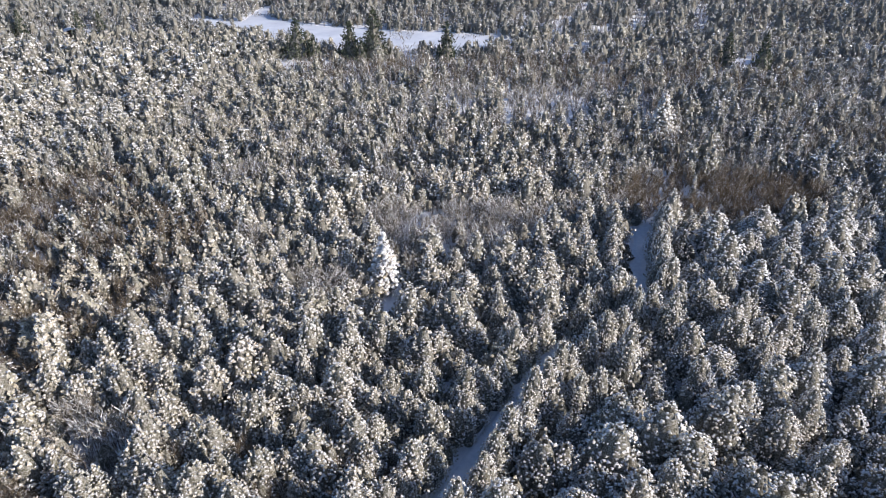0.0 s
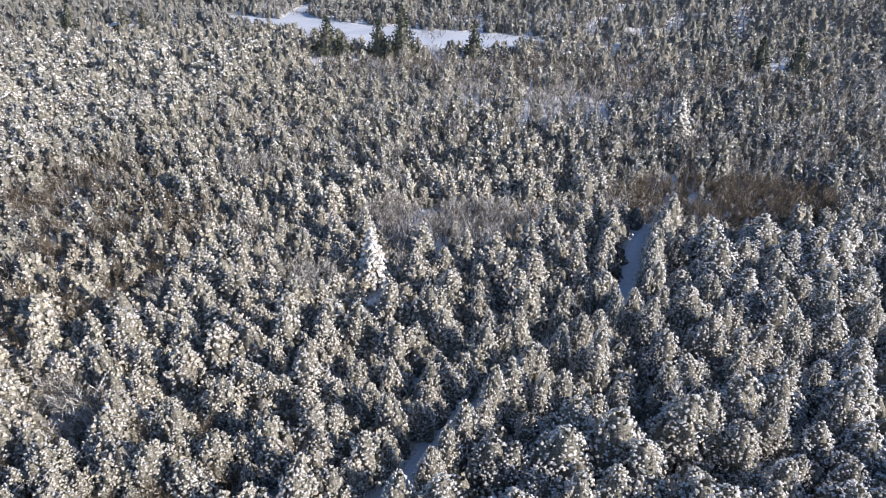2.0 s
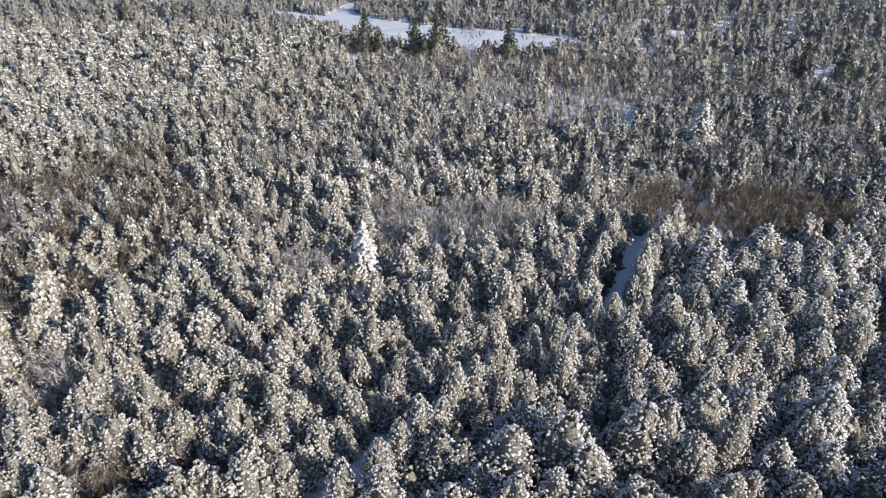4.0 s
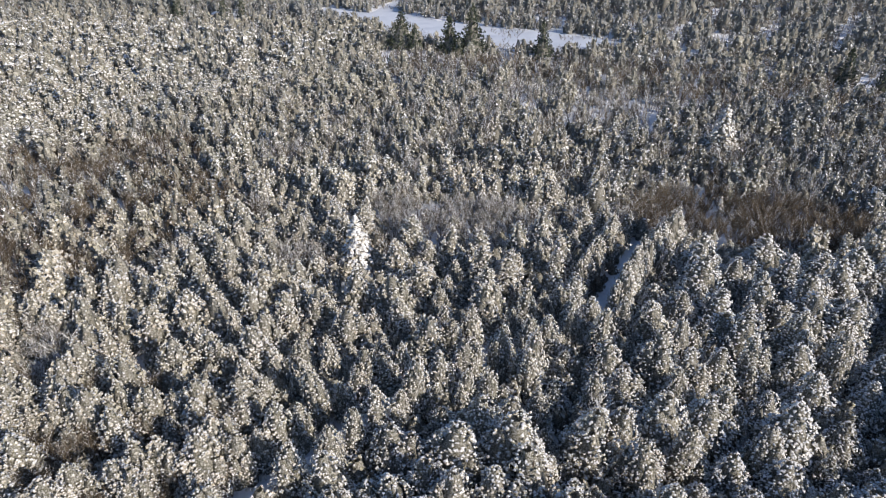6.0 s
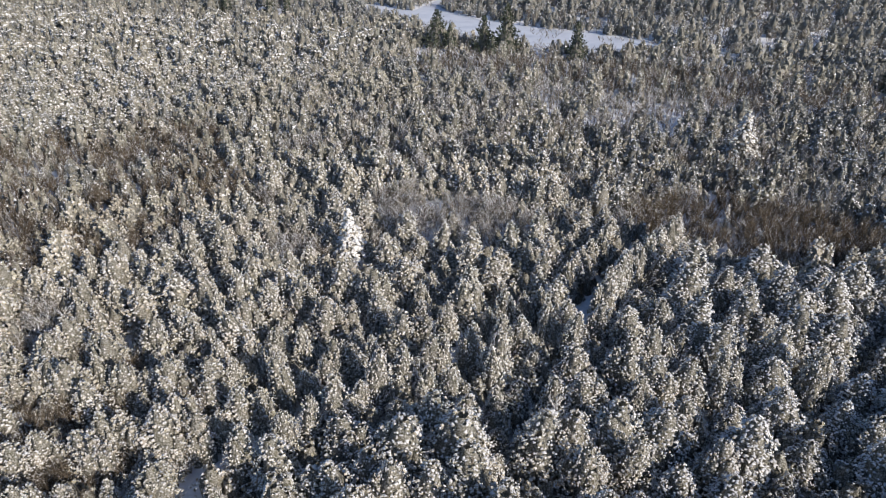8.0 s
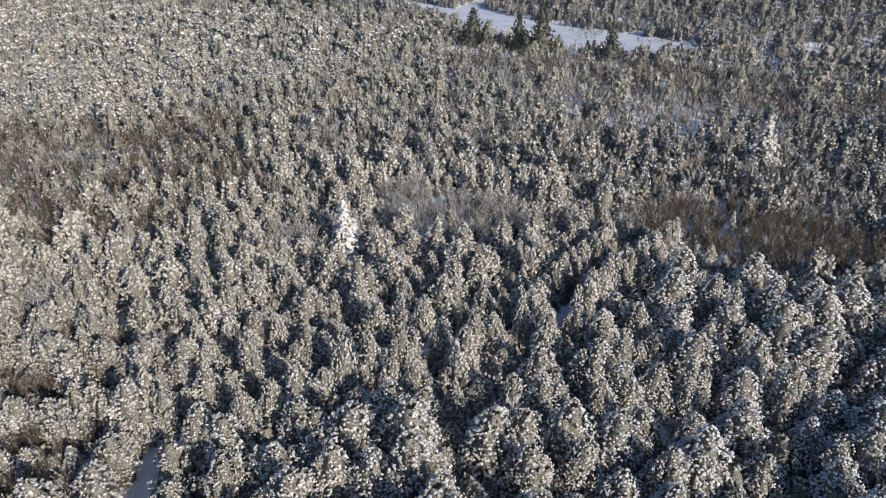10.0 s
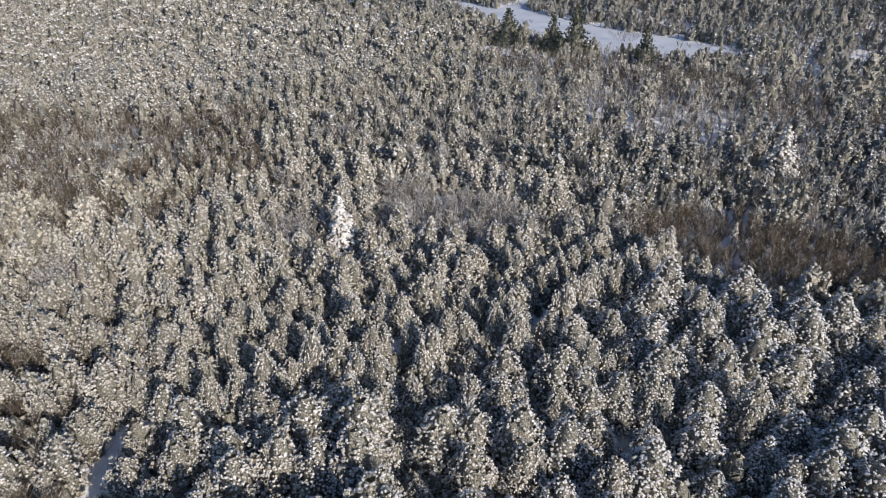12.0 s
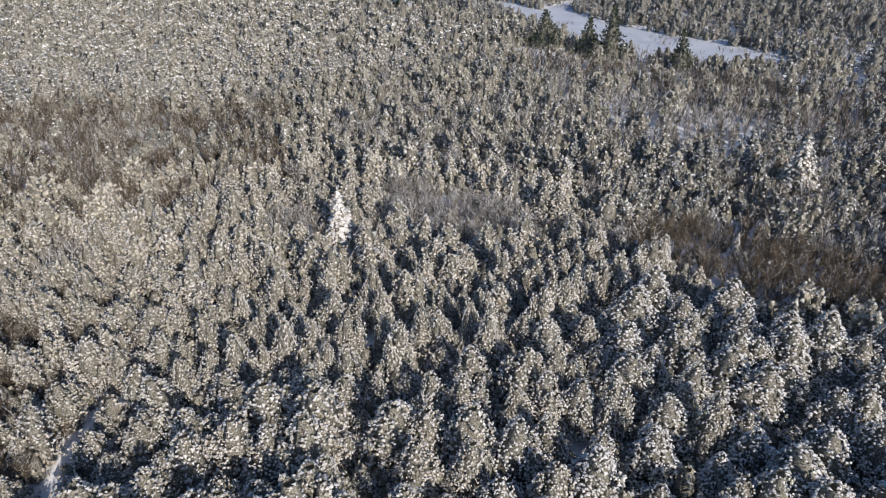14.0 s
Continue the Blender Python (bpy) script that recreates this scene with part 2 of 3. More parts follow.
def bare_shrub(rng, h, r, stems, twigs, width, snow, slot=2, low=0.25):
    """Leafless multi-stemmed shrub or young tree: stems, side branches, fine twigs, snow along some."""
    a = rng.uniform(0, 2 * np.pi, stems)
    foot = np.stack([np.cos(a), np.sin(a), 0 * a], axis=1) * rng.uniform(0.02, 0.25, (stems, 1)) * r
    lean = np.stack([np.cos(a), np.sin(a)], axis=1) * rng.uniform(0.15, 1.0, (stems, 1)) * r
    tip = foot + np.concatenate([lean, rng.uniform(0.7, 1.0, (stems, 1)) * h], axis=1)
    stem = rods(foot, tip, np.full(stems, width * 1.25), np.full(stems, width * 0.4))
    i = rng.integers(0, stems, twigs)
    f = rng.uniform(low, 0.95, (twigs, 1))
    p = foot[i] + (tip - foot)[i] * f
    b = rng.uniform(0, 2 * np.pi, twigs)
    way = unit(unit(tip - foot)[i] * 1.1 + np.stack([np.cos(b), np.sin(b), 0.15 + 0 * b], axis=1) * rng.uniform(0.5, 1.1, (twigs, 1)))
    q = p + way * h * rng.uniform(0.12, 0.34, (twigs, 1))
    tw = blades(rng, p, q, np.full(twigs, width))
    j = rng.integers(0, twigs, twigs)
    g = rng.uniform(0.3, 0.9, (twigs, 1))
    p2 = p[j] + (q - p)[j] * g
    q2 = p2 + unit(way[j] + rng.normal(0, 0.55, (twigs, 3)) + np.array([0, 0, 0.25])) * h * rng.uniform(0.06, 0.17, (twigs, 1))
    tw2 = blades(rng, p2, q2, np.full(twigs, width * 0.8))
    has = rng.uniform(0, 1, twigs) < snow
    sn = blades(rng, p[has] + np.array([0, 0, width * 1.6]), q[has] + np.array([0, 0, width * 1.6]), np.full(has.sum(), width * 1.15))
    has2 = rng.uniform(0, 1, twigs) < snow
    sn2 = blades(rng, p2[has2] + np.array([0, 0, width * 1.4]), q2[has2] + np.array([0, 0, width * 1.4]), np.full(has2.sum(), width * 1.1))
    parts = [stem, tw, tw2, sn, sn2]
    return soup(np.concatenate(parts), np.concatenate([np.full(len(x), s) for x, s in zip(parts, (slot, slot, slot, 1, 1))]))


def part(name, geo, slot_material, parent, label=""):
    ob = new(name, mesh_of(name, geo if isinstance(geo, tuple) else soup(geo), [slot_material]))
    ob.parent = parent
    return tagged(ob, label) if label else ob


# ---- plan ----
TRAIL = [(6.0, 24.0), (2.0, 28.5), (-2.0, 33.0), (-3.6, 37.0), (-1.6, 41.0), (1.0, 44.5), (5.0, 51.5), (10.4, 60.0), (14.5, 64.5), (20.5, 68.5), (24.6, 73.0), (26.3, 80.5), (29.0, 90.0), (32.6, 98.5), (34.0, 101.0)]
POND = [(-108, 272), (-98, 277), (-76, 268), (-76, 300), (-71, 302), (-66, 272), (-46, 259), (-17, 249), (4, 245), (16, 240), (24, 235), (22, 226), (13, 218), (-2, 215), (-16, 215), (-28, 217), (-44, 226), (-61, 236), (-80, 250)]
LAKE = [(-340, 330), (-225, 322), (-196, 318), (-160, 314), (-150, 330), (-170, 420), (-340, 440)]
# The next outline is a cloud's shadow, rendered as dark brush.
CLOUD_SHADE_BRUSH = [(-120, 80), (-90, 101), (-64, 119), (-45, 99), (-54, 74), (-68, 58), (-100, 60)]
REACH = [(-4, 13), (52, 20), (92, 72), (228, 300), (160, 350), (50, 384), (-60, 348), (-215, 350), (-330, 190), (-330, 150)]


def inside(poly, x, y):
    ok = False
    for (x0, y0), (x1, y1) in zip(poly, poly[1:] + poly[:1]):
        if (y0 > y) != (y1 > y) and x < x0 + (y - y0) * (x1 - x0) / (y1 - y0):
            ok = not ok
    return ok


def off_line(line, x, y):
    best = 1e9
    for (x0, y0), (x1, y1) in zip(line, line[1:]):
        dx, dy = x1 - x0, y1 - y0
        f = min(1, max(0, ((x - x0) * dx + (y - y0) * dy) / (dx * dx + dy * dy)))
        best = min(best, math.hypot(x - x0 - f * dx, y - y0 - f * dy))
    return best


def trail_x(y):
    for (x0, y0), (x1, y1) in zip(TRAIL, TRAIL[1:]):
        if y0 <= y <= y1:
            return x0 + (y - y0) * (x1 - x0) / (y1 - y0)
    return TRAIL[0][0] if y < TRAIL[0][1] else TRAIL[-1][0]


def blob(x, y, cx, cy, rx, ry):
    return ((x - cx) / rx) ** 2 + ((y - cy) / ry) ** 2


def patchy(x, y, scale, seed):
    return noise.noise(Vector((x / scale, y / scale, seed * 7.3)))


# ---- ground ----
def ground_height(x, y):
    near = off_line(TRAIL, x, y) if y < 130 else 99
    calm = min(1, max(0, (near - 2.5) / 5))
    if y > 190 and (inside(POND, x, y) or off_line(POND + POND[:1], x, y) < 6 or y > 305):
        calm = 0
    return -0.02 + calm * 0.30 * patchy(x, y, 14, 1) + calm * 0.12 * patchy(x, y, 4, 2)


def build_ground():
    xs = [-4500, -2000, -900, -500] + [-345 + 4 * i for i in range(148)] + [400, 900, 2000, 4500]
    ys = [-4500, -2000, -600, -150] + [-30 + 4 * i for i in range(108)] + [500, 900, 2000, 4500]
    bm = bmesh.new()
    grid = [[bm.verts.new((x, y, ground_height(x, y) if -345 <= x <= 250 and -30 <= y <= 400 else -0.02)) for x in xs] for y in ys]
    for j in range(len(ys) - 1):
        for i in range(len(xs) - 1):
            bm.faces.new((grid[j][i], grid[j][i + 1], grid[j + 1][i + 1], grid[j + 1][i])).smooth = True
    me = bpy.data.meshes.new("ground")
    bm.to_mesh(me)
    bm.free()
    me.materials.append(GROUND_SNOW)
    tagged(new("ground", me), "snow-covered forest floor between the trees", "ground", kind="structure")


def flat_sheet(name, poly, z, mat, label, category):
    """A flat snow sheet with a soft uneven shore."""
    pts = []
    for i, (a, b) in enumerate(zip(poly, poly[1:] + poly[:1])):
        for s in range(6):
            f = s / 6
            x, y = a[0] + (b[0] - a[0]) * f, a[1] + (b[1] - a[1]) * f
            pts.append((x + 1.6 * patchy(x, y, 5, 3), y + 1.6 * patchy(x, y, 5, 4)))
    bm = bmesh.new()
    face = bm.faces.new([bm.verts.new((x, y, z)) for x, y in pts])
    bmesh.ops.triangulate(bm, faces=[face])
    me = bpy.data.meshes.new(name)
    bm.to_mesh(me)
    bm.free()
    me.materials.append(mat)
    return tagged(new(name, me), label, category, kind="structure")


def build_trail():
    bm = bmesh.new()
    pts = []
    for (x0, y0), (x1, y1) in zip(TRAIL, TRAIL[1:]):
        n = max(2, int(math.hypot(x1 - x0, y1 - y0) / 1.0))
        pts += [(x0 + (x1 - x0) * i / n, y0 + (y1 - y0) * i / n) for i in range(n)]
    for _ in range(6):
        pts = [pts[0]] + [((a[0] + b[0] + c[0]) / 3, (a[1] + b[1] + c[1]) / 3) for a, b, c in zip(pts, pts[1:], pts[2:])] + [pts[-1]]
    section = [(-1.6, -0.1), (-1.35, 0.13), (-1.0, 0.14), (-0.75, 0.05), (-0.5, 0.05), (-0.25, 0.12), (0.25, 0.12), (0.5, 0.05), (0.75, 0.05), (1.0, 0.14), (1.35, 0.13), (1.6, -0.1)]
    rows = []
    for i, (x, y) in enumerate(pts):
        a, b = pts[max(0, i - 1)], pts[min(len(pts) - 1, i + 1)]
        side = Vector((b[1] - a[1], -(b[0] - a[0]))).normalized()
        rows.append([bm.verts.new((x + side.x * d, y + side.y * d, z + 0.02 * patchy(x + d, y, 1.5, 5))) for d, z in section])
    for r, s in zip(rows, rows[1:]):
        for i in range(len(section) - 1):
            bm.faces.new((r[i], r[i + 1], s[i + 1], s[i])).smooth = True
    me = bpy.data.meshes.new("trail")
    bm.to_mesh(me)
    bm.free()
    me.materials.append(TRAIL_SNOW)
    tagged(new("trail", me), "narrow snow-covered forest trail with two faint wheel ruts", "trail", kind="structure")


build_ground()
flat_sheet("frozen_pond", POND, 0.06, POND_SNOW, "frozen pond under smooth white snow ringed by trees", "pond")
flat_sheet("frozen_lake", LAKE, 0.06, POND_SNOW, "distant frozen lake under snow tinted a hazy blue", "lake")
build_trail()


# ---- where plants stand ----
def zone(x, y):
    """Kind of growth at a place: name, spacing, height, crown radius, share of snow."""
    tx = trail_x(y)
    gap = off_line(TRAIL, x, y)
    if gap < (1.5 if y < 33 else 2.1 if y < 63 else 2.5) and y < 97.5 or blob(x, y, -6.4, 74.6, 3.3, 3.5) < 1 or blob(x, y, -4.0, 36.2, 1.7, 2.8) < 1:
        return None
    if inside(LAKE, x, y) or blob(x, y, -41, 57, 2.2, 3.4) < 1 or blob(x, y, -26, 52.5, 1.6, 1.6) < 1:
        return None
    if inside(POND, x, y):
        rim = off_line(POND + POND[:1], x, y)
        return ("scrub", 1.9, 1.3, 1.4, 0.35) if patchy(x, y, 9, 12) > (-0.10 if x > -22 else 0.16) + 0.016 * rim else None
    if blob(x, y, 40.5, 117.0, 2.6, 3.6) < 1:
        return ("brown", 1.4, 2.4, 1.1, 0.2)
    if y > 150 and any(abs(x - px) < 4.5 and -11 < y - py < 1 for px, py, _, _ in PINES):
        return ("scrub", 1.6, 2.0, 1.0, 0.4)
    if x > 61 + 0.4 * (y - 50) and y < 84:
        return None
    far = math.hypot(x - 25, y - 5)
    wild = patchy(x, y, 22, 6)
    if blob(x, y, -1.5, 100.5, 4.5, 2.6) < 1 or blob(x, y, 13, 99, 3.2, 2.2) < 1 or blob(x, y, 24, 101, 2.4, 3) < 1 or blob(x, y, 0.5, 88, 1.6, 4) < 1:
        return ("scrub", 2.2, 1.5, 0.9, 0.5)
    if blob(x, y, 3, 94, 15, 8) < 1 + 0.4 * wild:
        return ("bare", 1.7, 2.7, 1.2, 0.55)
    if blob(x, y, 47, 105, 18, 10) < 1 + 0.5 * wild:
        return ("brown", 1.0, 3.9, 2.1, 0.12)
    if x > tx and y < 87 + 0.10 * (x - 30) and x < 95:
        return ("plastered" if x > 36 + 6 * wild else "stand", 3.3, 7.6, 2.5, 0.97)
    if blob(x, y, -20, 33, 27, 14) < 1 + 0.5 * wild:
        return ("brown", 1.35, 3.4, 1.3, 0.20) if random.random() < 0.38 else ("cedar", 2.0, 4.6, 1.5, 0.50)
    # Brown and drab growth with little snow imitates the cloud shadow here.
    if inside(CLOUD_SHADE_BRUSH, x, y) or blob(x, y, -63, 112, 16, 5) < 1 + wild:
        pick = random.random()
        return ("brown", 1.5, 3.6, 1.5, 0.15) if pick < 0.36 else ("bare", 1.7, 4.0, 1.5, 0.4) if pick < 0.52 else ("drab" if pick < 0.74 else "cedar", 2.0, 4.4, 1.5, 0.36)
    if blob(x, y, -72, 80, 42, 30) < 0.55 + 0.7 * random.random() + 0.6 * wild:
        pick = random.random()
        return ("brown", 1.6, 4.0, 1.5, 0.12) if pick < 0.35 else ("drab" if pick < 0.58 else "cedar", 2.1, 4.9, 1.6, 0.40)
    if x < -30 - 0.5 * (y - 62) and y > 62 and x > -62:
        pick = random.random()
        return ("brown", 1.6, 3.8, 1.4, 0.15) if pick < 0.3 else ("drab", 2.1, 4.6, 1.5, 0.45) if pick < 0.5 else ("cedar", 2.3, 4.9, 1.6, 0.52)
    if y < 96 and x > -62:
        if patchy(x, y, 9, 9) > 0.36:
            return ("bare", 1.9, 4.6, 1.4, 0.55)
        return ("cedar", 2.95, 6.0, 1.9, 0.84 if x > -30 else 0.58)
    snow = 0.76 + 0.28 * wild
    bare = (0.26 if far < 160 else 0.14) + 0.60 * patchy(x, y, 26, 8)
    if x < -76 + 0.5 * (y - 120) and x < -60 and 80 < y < 215:
        if random.random() < 0.8:
            return ("white", 2.4 if far < 160 else 3.1, 6.2, 1.7 if far < 160 else 2.2, 0.95)
        bare = 0.1
    if 172 < y + 0.12 * x < 202 and -42 < x < 90:
        return ("brown", 1.7, 4.6, 1.6, 0.3) if random.random() < 0.65 else ("cedar", 2.3, 5.0, 1.3, 0.6)
    if 196 < y < 226 and -95 < x < 45 and off_line(POND, x, y) < 12:
        return ("cedar" if random.random() < 0.7 else "brown", 2.1, 4.0, 1.6, 0.75)
    if y > 205 and x < -150:
        snow -= 0.3
    # Less snow and darker trees here stand in for shade on these woods.
    if y > 236 and x > -60:
        snow, bare = snow - 0.25, 0.35
    if x > 35 and y > 118:
        snow, bare = snow - 0.22, bare + 0.12
    if random.random() < bare:
        return ("bare", 2.2 if far < 170 else 2.7, 5.0, 1.6, 0.6 if snow > 0.5 else 0.3)
    if y > 236:
        return ("dark", 2.4, 4.2, 1.6, snow) if off_line(POND + POND[:1], x, y) < 12 else ("dark", 3.8, 7.0, 2.7, snow * 0.6)
    return ("dark" if x > 25 and patchy(x, y, 17, 14) > -0.05 else "cedar", 2.4 if far < 160 else 3.4, 5.6 if far < 160 else 5.2, 1.6 if far < 160 else 2.35, snow)


def trail_trees():
    """Cedars that line the trail on both sides and hang over its edges."""
    rng = random.Random(21)
    out, gone = [], 0.0
    for (x0, y0), (x1, y1) in zip(TRAIL[3:], TRAIL[4:]):
        length = math.hypot(x1 - x0, y1 - y0)
        while gone < length:
            f = gone / length
            for side in (-1, 1):
                r = rng.uniform(1.6, 2.2)
                d = side * (r * 0.88 + rng.uniform(0.95, 1.3) + (1.2 if side < 0 and y0 > 71 else 0))
                x, y = x0 + (x1 - x0) * f + (y1 - y0) / length * d, y0 + (y1 - y0) * f - (x1 - x0) / length * d
                if side < 0 and y0 > 71 and y < 92:
                    out.append(("bank", x0 + (x1 - x0) * f - (y1 - y0) / length * 1.9, y0 + (y1 - y0) * f + (x1 - x0) / length * 1.9, 1.8, 0.9))
                if 39 < y < 96:
                    out.append(("stand" if side > 0 else "cedar", x, y, rng.uniform(6.6, 8.2) if side > 0 else rng.uniform(4.8, 6.6), r))
            gone += rng.uniform(2.0, 2.8)
        gone -= length
    return out


def scatter():
    rng = random.Random(11)
    cells, found = {}, []
    taken = [(x, y, r) for x, y, r in FIXED]
    for x, y, r in taken:
        cells.setdefault((int(x // 4), int(y // 4)), []).append((x, y, r))
    x0, x1, y0, y1 = -330, 228, 13, 384
    for x, y, h, r in OPEN_WOOD:
        found.append((x, y, "cedar", 2.8, h, r, 0.82, math.hypot(x - 25, y - 5)))
    for x, y, h, r in DENSE_STAND:
        found.append((x, y, "stand", 3.1, h, r, 0.95, math.hypot(x - 25, y - 5)))
    for kind, x, y, h, r in trail_trees():
        if kind == "bank" or all((x - a) ** 2 + (y - b) ** 2 > (0.55 * r + 0.55 * q) ** 2 for a, b, q in taken):
            found.append((x, y, kind, 2.6, h, r, 0.05 if kind == "bank" else 0.85, math.hypot(x - 25, y - 5)))
            MARKED.add((x, y))
            taken.append((x, y, r * 0.8))
            cells.setdefault((int(x // 4), int(y // 4)), []).append((x, y, r * 0.8))
    for _ in range(420000):
        x, y = rng.uniform(x0, x1), rng.uniform(y0, y1)
        if not inside(REACH, x, y):
            continue
        cx, cy = int(x // 4), int(y // 4)
        near = [c for i in (-1, 0, 1) for j in (-1, 0, 1) for c in cells.get((cx + i, cy + j), ())]
        if any((x - a) ** 2 + (y - b) ** 2 < 2.4 for a, b, _ in near):
            continue
        z = zone(x, y)
        if not z or any((x - a) ** 2 + (y - b) ** 2 < (z[1] * 0.5 + r) ** 2 for a, b, r in near):
            continue
        cells.setdefault((cx, cy), []).append((x, y, z[1] * 0.5))
        found.append((x, y, *z, math.hypot(x - 25, y - 5)))
    for _ in range(110000):
        x, y = rng.uniform(-75, 95), rng.uniform(13, 140)
        cx, cy = int(x // 4), int(y // 4)
        near = [c for i in (-1, 0, 1) for j in (-1, 0, 1) for c in cells.get((cx + i, cy + j), ())]
        if not inside(REACH, x, y) or any((x - a) ** 2 + (y - b) ** 2 < 2.3 for a, b, _ in near):
            continue
        z = zone(x, y)
        if not z or z[0] not in ("stand", "plastered", "cedar", "bare", "dark") or off_line(TRAIL, x, y) < 2.0:
            continue
        cells.setdefault((cx, cy), []).append((x, y, 1.0))
        found.append((x, y, "sapling", 1.5, 3.2, 1.35, z[4] * 0.65, math.hypot(x - 25, y - 5)))
    return found


FROSTED = [(-5.2, 38.4, 3.2), (-10.5, 120.5, 6.0), (58.0, 118.0, 5.5), (38.0, 112.0, 5.0), (6.0, 84.5, 5.0), (-33.0, 78.0, 5.0), (26.0, 52.5, 6.5)]
PINES = [(-44.3, 211.0, 11.6, 7.0), (-20.7, 207.0, 15.2, 6.4), (-28.0, 208.0, 11.4, 5.2), (0.8, 204.5, 11.8, 4.2), (-39.0, 208.0, 7.8, 3.4), (-24.5, 205.0, 7.4, 3.6), (86.5, 188.0, 11.0, 3.8), (79.0, 194.0, 9.8, 3.4), (-144, 240, 10.0, 3.8), (-123, 238, 9.5, 3.6), (-117, 241, 9.0, 3.2)]
SPRUCES = [(-8.1, 78.4, 9.0, 3.2), (44.2, 134.5, 11.0, 4.6), (60.0, 127.0, 6.0, 0.95), (41.8, 106.0, 4.8, 0.95)]
OPEN_WOOD = [(11.8, 68.7, 7.5, 2.9), (0.7, 68.0, 7.5, 2.5), (6.4, 68.6, 6, 1.5), (7.0, 60.6, 7, 2.4), (15.8, 66.9, 5.5, 1.4), (18.7, 71.0, 5.5, 1.5), (-2.3, 55.1, 6.5, 1.7), (1.9, 54.7, 6.5, 1.6),
             (-1.4, 49.0, 7, 1.9), (-6.0, 55.5, 5.5, 1.7), (-37.2, 60.7, 7, 2.1), (-33.0, 54.8, 7, 1.8), (-29.2, 56.4, 6, 2.0), (-19.0, 51.0, 6.5, 2.3), (-26.9, 60.7, 6.5, 2.0), (-15.3, 57.6, 6.5, 1.5),
             (-11.3, 58.0, 6.5, 2.1), (-37.7, 45.8, 7.0, 2.4), (-7.0, 64.1, 7, 2.4), (22.1, 70.6, 7.0, 1.5), (-41.1, 55.5, 6.5, 2.0)]
DENSE_STAND = [(7.2, 49.3, 6, 1.7), (12.9, 53.3, 6.5, 1.7), (15.9, 54.0, 6.5, 2.0), (10.9, 56.0, 5, 1.6), (20.5, 52.6, 6, 1.7), (28.0, 70.0, 7, 2.0), (34.4, 72.0, 7.5, 2.1), (34.6, 65.6, 8, 2.2),
               (27.2, 60.4, 7, 2.7), (33.9, 57.8, 7, 2.0), (34.5, 49.3, 7.5, 2.3), (41.0, 51.5, 7, 2.2), (25.8, 54.6, 7, 2.2), (43.7, 79.2, 7.5, 2.2), (46.1, 69.7, 8, 2.7), (25.6, 65.6, 8, 2.3),
               (18.8, 58.3, 8.8, 2.1), (41.3, 63.5, 8, 2.1), (49.8, 66.3, 8.5, 2.2), (38.3, 56.6, 7, 2.2)]
MARKED = {(x, y) for x, y, h, r in OPEN_WOOD + DENSE_STAND}
FIXED = [(x, y, 2.0) for x, y, h, r in PINES + SPRUCES] + [(x, y, 1.2) for x, y, h in FROSTED] + [(-127.3, 242.0, 4.5)] + [(x, y, r * 0.8) for x, y, h, r in OPEN_WOOD + DENSE_STAND]
random.seed(5)
PLANTS = scatter()
random.seed(0)


# ---- evergreens and shrubs one by one ----
def tree_thing(name, geo, h, crown_material, trunk_r, label, crown_label, category, group):
    root = tagged(new(name), label, category, group)
    part("trunk", rods(np.array([[0, 0, -0.1]]), np.array([[0, 0, h * 0.9]]), np.array([trunk_r]), np.array([0.02]), 7), BARK, root)
    slots = geo[2]
    crown = part("crown", picked(geo, (slots != 1) & (slots != 5)), crown_material, root, crown_label)
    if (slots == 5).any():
        part("shaded_core", picked(geo, slots == 5), SHADED_CORE, crown)
    if (slots == 1).any():
        tagged(part("snow_cover", picked(geo, slots == 1), SNOW, crown, "clumped white snow"), kind="stuff")
    return root


LABELS = {"stand": ("white_cedar", "broad rounded cedar heavily dusted with snow beside the trail", "cedar tree", "cedars of the dense stand"),
          "plastered": ("white_cedar", "broad cedar plastered with thick bright snow", "cedar tree", "cedars of the dense stand"),
          "cedar": ("young_cedar", "narrow olive-green cedar with snow on every spray", "cedar tree", "cedars of the open wood"),
          "bare": ("bare_shrub", "leafless grey-brown young tree with frosted twigs", "bare tree", "leafless trees in the wood"),
          "brown": ("bare_shrub", "tall brown leafless brush with little snow", "brush", "brown brush beyond the cedars"),
          "scrub": ("bare_shrub", "thin low leafless shrub standing in snow", "shrub", "shrubs of the snowy clearing")}


